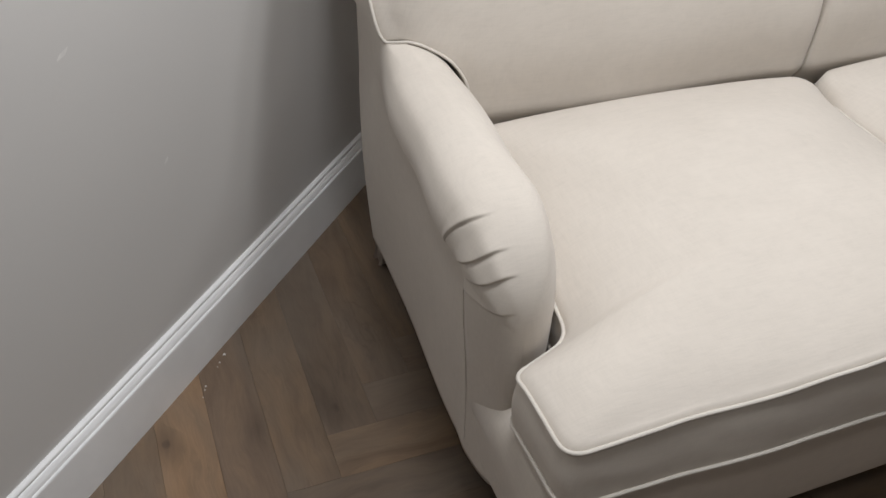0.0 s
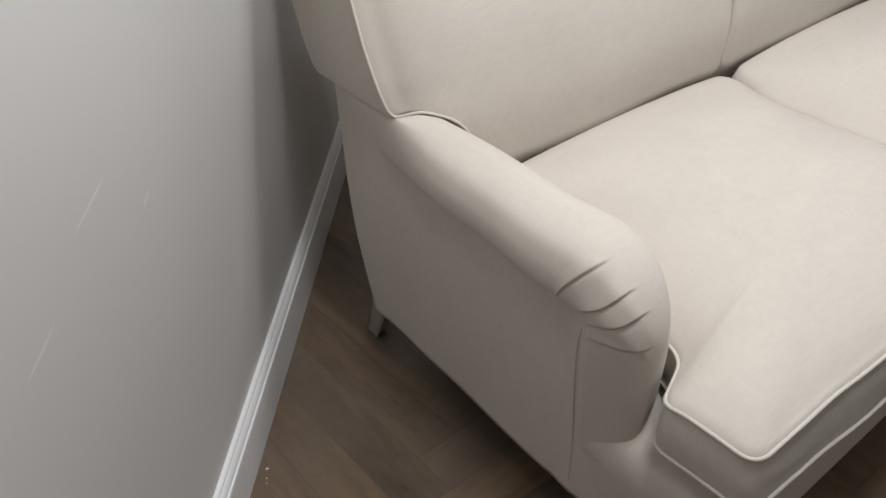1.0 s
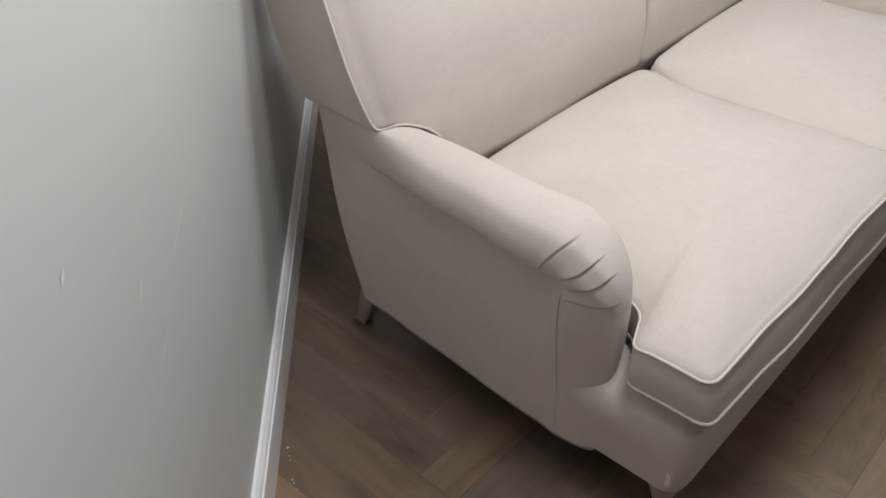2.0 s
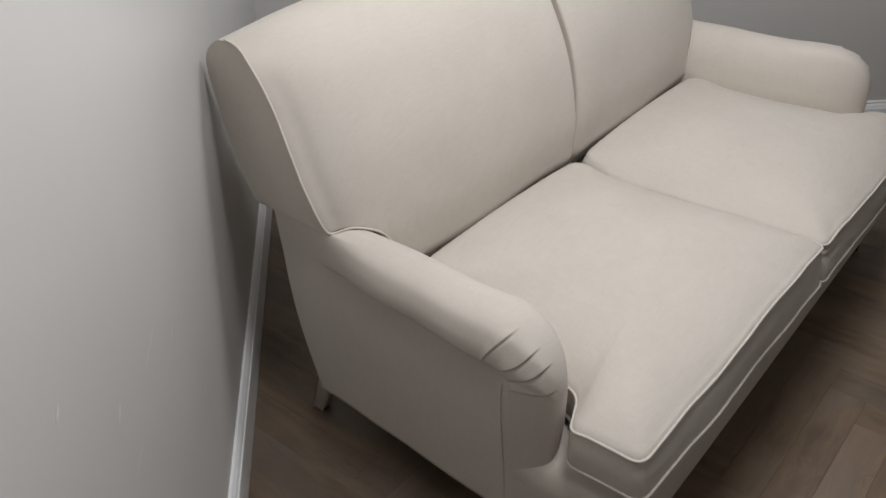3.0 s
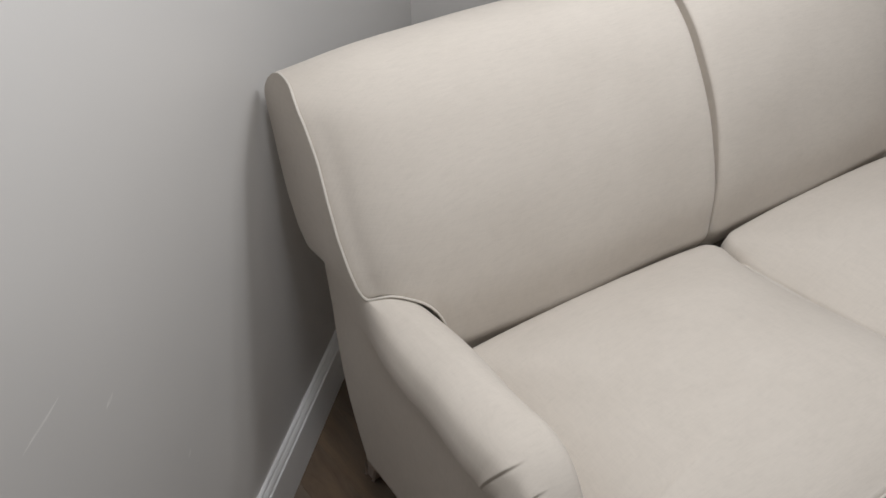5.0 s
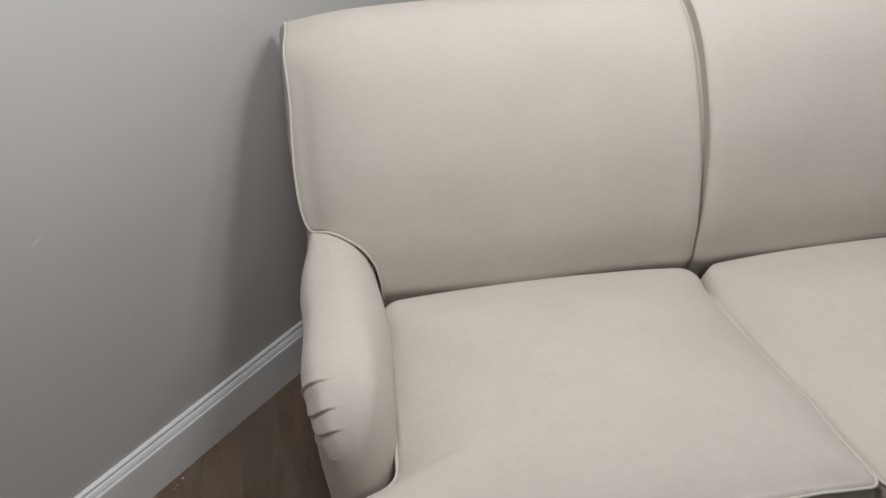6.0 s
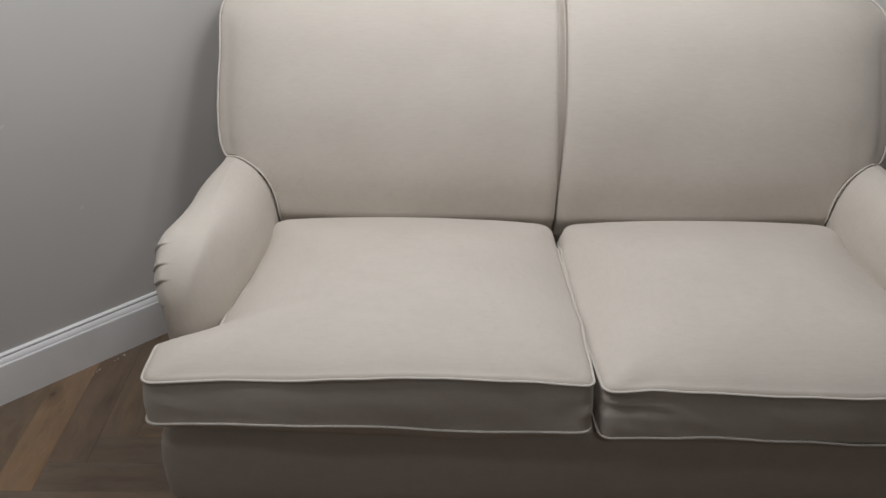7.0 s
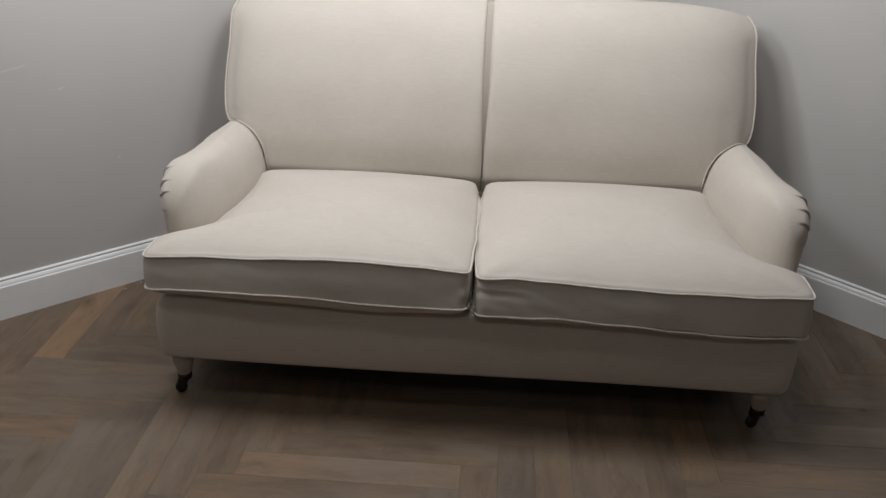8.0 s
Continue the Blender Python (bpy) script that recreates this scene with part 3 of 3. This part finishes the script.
# recessed cloth strip that closes the gap between the two halves
strip = back_profile(0.0)
rows = [[(x, y + 0.018, z - 0.012 * ease(0.8, 0.95, z)) for y, z in strip[4:80]] for x in (-0.014, 0.014)]
part("back_border", grid_mesh(rows), LINEN, sofa)


def front_leg(x, y):
    prof = [(0.030, 0.13), (0.030, 0.122), (0.027, 0.118), (0.0305, 0.111), (0.0285, 0.101), (0.0225, 0.080), (0.0185, 0.066), (0.0178, 0.058), (0.0185, 0.054)]
    leg = part("front_leg", lathe(prof, 28, (x, y)), LEG_WOOD, sofa, "turned limed wooden leg on a brass castor")
    part("ferrule", lathe([(0.0195, 0.062), (0.0205, 0.060), (0.0205, 0.046), (0.012, 0.042), (0.008, 0.036)], 24, (x, y)), CASTER_METAL, leg)
    s = 1 if x < 0 else -1
    fork = box(x - 0.020, x + 0.006, y - 0.013, y + 0.013, 0.026, 0.043, 0.004, 2)
    part("castor_fork", fork, CASTER_METAL, leg)
    wheel = lathe([(0.004, -0.008), (0.015, -0.0075), (0.017, -0.005), (0.017, 0.005), (0.015, 0.0075), (0.004, 0.008)], 24)
    bmesh.ops.transform(wheel, matrix=pose(x - 0.012, y - 0.004, 0.017, 90, 0, 25), verts=wheel.verts[:])
    part("castor_wheel", wheel, RUBBER, leg)


def back_leg(x):
    rows = []
    for z, half, yc in ((0.13, 0.026, 0.762), (0.08, 0.024, 0.776), (0.03, 0.0205, 0.794), (0.004, 0.019, 0.803), (0.0, 0.017, 0.804)):
        r = 0.005
        ring = [(x + sx * half - (sx * r if k else 0), yc + 0.016 + sy * half - (0 if k else sy * r), z) for sx, sy, order in ((1, 1, (1, 0)), (-1, 1, (0, 1)), (-1, -1, (1, 0)), (1, -1, (0, 1))) for k in order]
        rows.append(ring)
    bm = grid_mesh(rows, wrap_v=True)
    cap(bm)
    for f in bm.faces:
        f.smooth = False
    part("back_leg", bm, LEG_WOOD, sofa, "square tapered limed wooden leg")


for side in (-1, 1):
    front_leg(-0.802 if side < 0 else 0.792, 0.004)
    back_leg(side * 0.788)

# ---------------------------------------------------------------- small marks
def flake(x, y, size, turn):
    bm = bmesh.new()
    ring = []
    for k in range(7):
        a = k * math.tau / 7 + turn
        r = size * (0.7 + 0.3 * math.sin(3 * a + turn))
        ring.append((x + r * math.cos(a), y + 0.8 * r * math.sin(a)))
    lower, upper = [bm.verts.new((*p, 0.0004)) for p in ring], [bm.verts.new((x + (p[0] - x) * 0.8, y + (p[1] - y) * 0.8, 0.0016)) for p in ring]
    bm.faces.new(upper)
    for k in range(7):
        bm.faces.new((lower[k], lower[(k + 1) % 7], upper[(k + 1) % 7], upper[k]))
    bmesh.ops.recalc_face_normals(bm, faces=bm.faces[:])
    return tagged(part("paint_fleck", bm, FLECK), "tiny white paint fleck on the oak floor", "paint fleck", group="paint flecks")


for fx, fy, size in ((-1.166, 0.653, 0.0045), (-1.178, 0.635, 0.002), (-1.184, 0.625, 0.0017), (-1.213, 0.585, 0.003), (-1.216, 0.576, 0.002), (-1.222, 0.56, 0.0014)):
    flake(fx, fy, size, 40 * fx)


def scuff(a0, z0, a1, z1, width):
    """A faint rub mark: a thin tapered sliver, its sheen painted pale."""
    bm = bmesh.new()
    way = Vector((a1 - a0, z1 - z0)).normalized()
    rows = []
    for t in np.linspace(0, 1, 9):
        w = width * (0.2 + math.sin(math.pi * t)) * 0.5
        a, z = a0 + (a1 - a0) * t, z0 + (z1 - z0) * t + 0.15 * width * math.sin(7 * t)
        rows.append([on_left(a - way.y * w, z + way.x * w, 0.0005), on_left(a + way.y * w, z - way.x * w, 0.0005)])
    bm = grid_mesh(rows)
    bmesh.ops.recalc_face_normals(bm, faces=bm.faces[:])
    part("scuff_mark", bm, SCUFF, wall_west, "faint pale rub mark on the paint")


for a0, z0, a1, z1, width in ((2.060, 0.782, 1.975, 0.797, 0.0035), (1.898, 0.706, 1.876, 0.716, 0.006), (2.203, 0.826, 2.183, 0.842, 0.008),
                              (2.356, 0.982, 2.343, 0.992, 0.006), (1.741, 0.450, 1.731, 0.460, 0.005), (2.20, 0.72, 2.13, 0.735, 0.003)):
    scuff(a0, z0, a1, z1, width)


# ---------------------------------------------------------------- herringbone floor
floor = tagged(part("floor", slab(on_left, -0.12, ROOM + 0.12, -0.08, -0.012, -0.12, ROOM + 0.12), SUBFLOOR), "smoked oak herringbone parquet floor in mixed browns", "floor", kind="structure")
PW, PN = 0.0935, 6
PL = PW * PN
PX, PY = -1.127, 0.311
GAP = 0.00015
# planks that stand out by their tone: centre and tint
PALE = [(PX - 6 * PW + PL / 2 + 2 * PL, PY - 7 * PW + PW / 2, (1.42, 1.36, 1.3)), (PX - 2 * PW + PW / 2, PY - 2 * PW + PL / 2, (1.75, 1.50, 1.18)),
        (PX - 3 * PW + PW / 2, PY - 3 * PW + PL / 2, (1.2, 1.12, 1.0)), (PX - PW / 2, PY - PW + PL / 2, (1.0, 1.0, 1.05))]


def plank_bm():
    bm = bmesh.new()
    hx, hy, e = PL / 2 - GAP, PW / 2 - GAP, 0.0004
    low = [bm.verts.new((sx * hx, sy * hy, -0.012)) for sx, sy in ((-1, -1), (1, -1), (1, 1), (-1, 1))]
    mid = [bm.verts.new((sx * hx, sy * hy, -e * 0.6)) for sx, sy in ((-1, -1), (1, -1), (1, 1), (-1, 1))]
    top = [bm.verts.new((sx * (hx - e), sy * (hy - e), 0)) for sx, sy in ((-1, -1), (1, -1), (1, 1), (-1, 1))]
    bm.faces.new(top)
    for k in range(4):
        j = (k + 1) % 4
        bm.faces.new((mid[k], mid[j], top[j], top[k]))
        bm.faces.new((low[k], low[j], mid[j], mid[k]))
    return bm


def inside(x, y):
    d = Vector((x, y, 0)) - CORNER
    return d.dot(LEFT), d.dot(RIGHT)


planks = []
for k in range(-60, 40):
    for c in range(-8, 9):
        bx, by = PX + k * PW + c * 2 * PL, PY + k * PW
        planks.append((bx + PW / 2, by + PL / 2, 90))
        planks.append((bx + PW + PL / 2, by + PW / 2, 0))
reach = PL / 2


def cut_bm(x, y, turn):
    """A plank sawn off along the walls, in its own frame."""
    bm = plank_bm()
    bm.transform(pose(x, y, 0, 0, 0, turn))
    for way in (LEFT, RIGHT):
        for d, sign in ((-0.004, -1), (ROOM + 0.004, 1)):
            bmesh.ops.bisect_plane(bm, geom=bm.verts[:] + bm.edges[:] + bm.faces[:], plane_co=CORNER + way * d, plane_no=way * sign, clear_outer=True)
    bm.transform(pose(x, y, 0, 0, 0, turn).inverted())
    return bm


def crosses(x, y, turn):
    hx, hy = (PL / 2, PW / 2) if turn == 0 else (PW / 2, PL / 2)
    return any(not (0 < v < ROOM) for sx in (-1, 1) for sy in (-1, 1) for v in inside(x + sx * hx, y + sy * hy))


near, far = [], []
for x, y, turn in planks:
    a, b = inside(x, y)
    if not (-reach < a < ROOM + reach and -reach < b < ROOM + reach):
        continue
    (near if -1.95 < x < 1.85 and -0.95 < y < 1.55 else far).append((x, y, turn))
plank_mesh = None
for x, y, turn in near:
    if crosses(x, y, turn):
        bm = cut_bm(x, y, turn)
        if not bm.faces:
            bm.free()
            continue
        ob = part("plank", bm, OAK, floor)
    elif plank_mesh is None:
        first = part("plank", plank_bm(), OAK, floor)
        plank_mesh = first.data
        ob = first
    else:
        ob = new("plank", plank_mesh)
        ob.parent = floor
    ob.color = (1, 1, 1, 1)
    for px, py, tint in PALE:
        if abs(px - x) < 0.05 and abs(py - y) < 0.05:
            ob.color = (*tint, 1)
    ob.matrix_local = pose(x, y, random.uniform(-0.0003, 0.0002), random.uniform(-0.1, 0.1), 0, turn + (180 if random.random() < 0.5 and ob.data == plank_mesh else 0))
verts, faces = [], []
for x, y, turn in far:
    if crosses(x, y, turn):
        bm = cut_bm(x, y, turn)
        if not bm.faces:
            bm.free()
            continue
        bm.transform(pose(x, y, 0, 0, 0, turn))
        n = len(verts)
        bm.verts.index_update()
        verts += [tuple(v.co) for v in bm.verts]
        faces += [[n + v.index for v in f.verts] for f in bm.faces]
        bm.free()
        continue
    hx, hy = (PL / 2 - GAP, PW / 2 - GAP) if turn == 0 else (PW / 2 - GAP, PL / 2 - GAP)
    n = len(verts)
    verts += [(x + sx * hx, y + sy * hy, z) for z in (-0.012, -0.0002) for sx, sy in ((-1, -1), (1, -1), (1, 1), (-1, 1))]
    faces += [[n + i for i in q] for q in ((4, 5, 6, 7), (0, 1, 5, 4), (1, 2, 6, 5), (2, 3, 7, 6), (3, 0, 4, 7))]
data = bpy.data.meshes.new("far_planks")
data.from_pydata(verts, [], faces)
data.materials.append(OAK)
rest = new("far_planks", data)
rest.parent = floor
tagged(rest, "further oak planks of the parquet", kind="stuff")
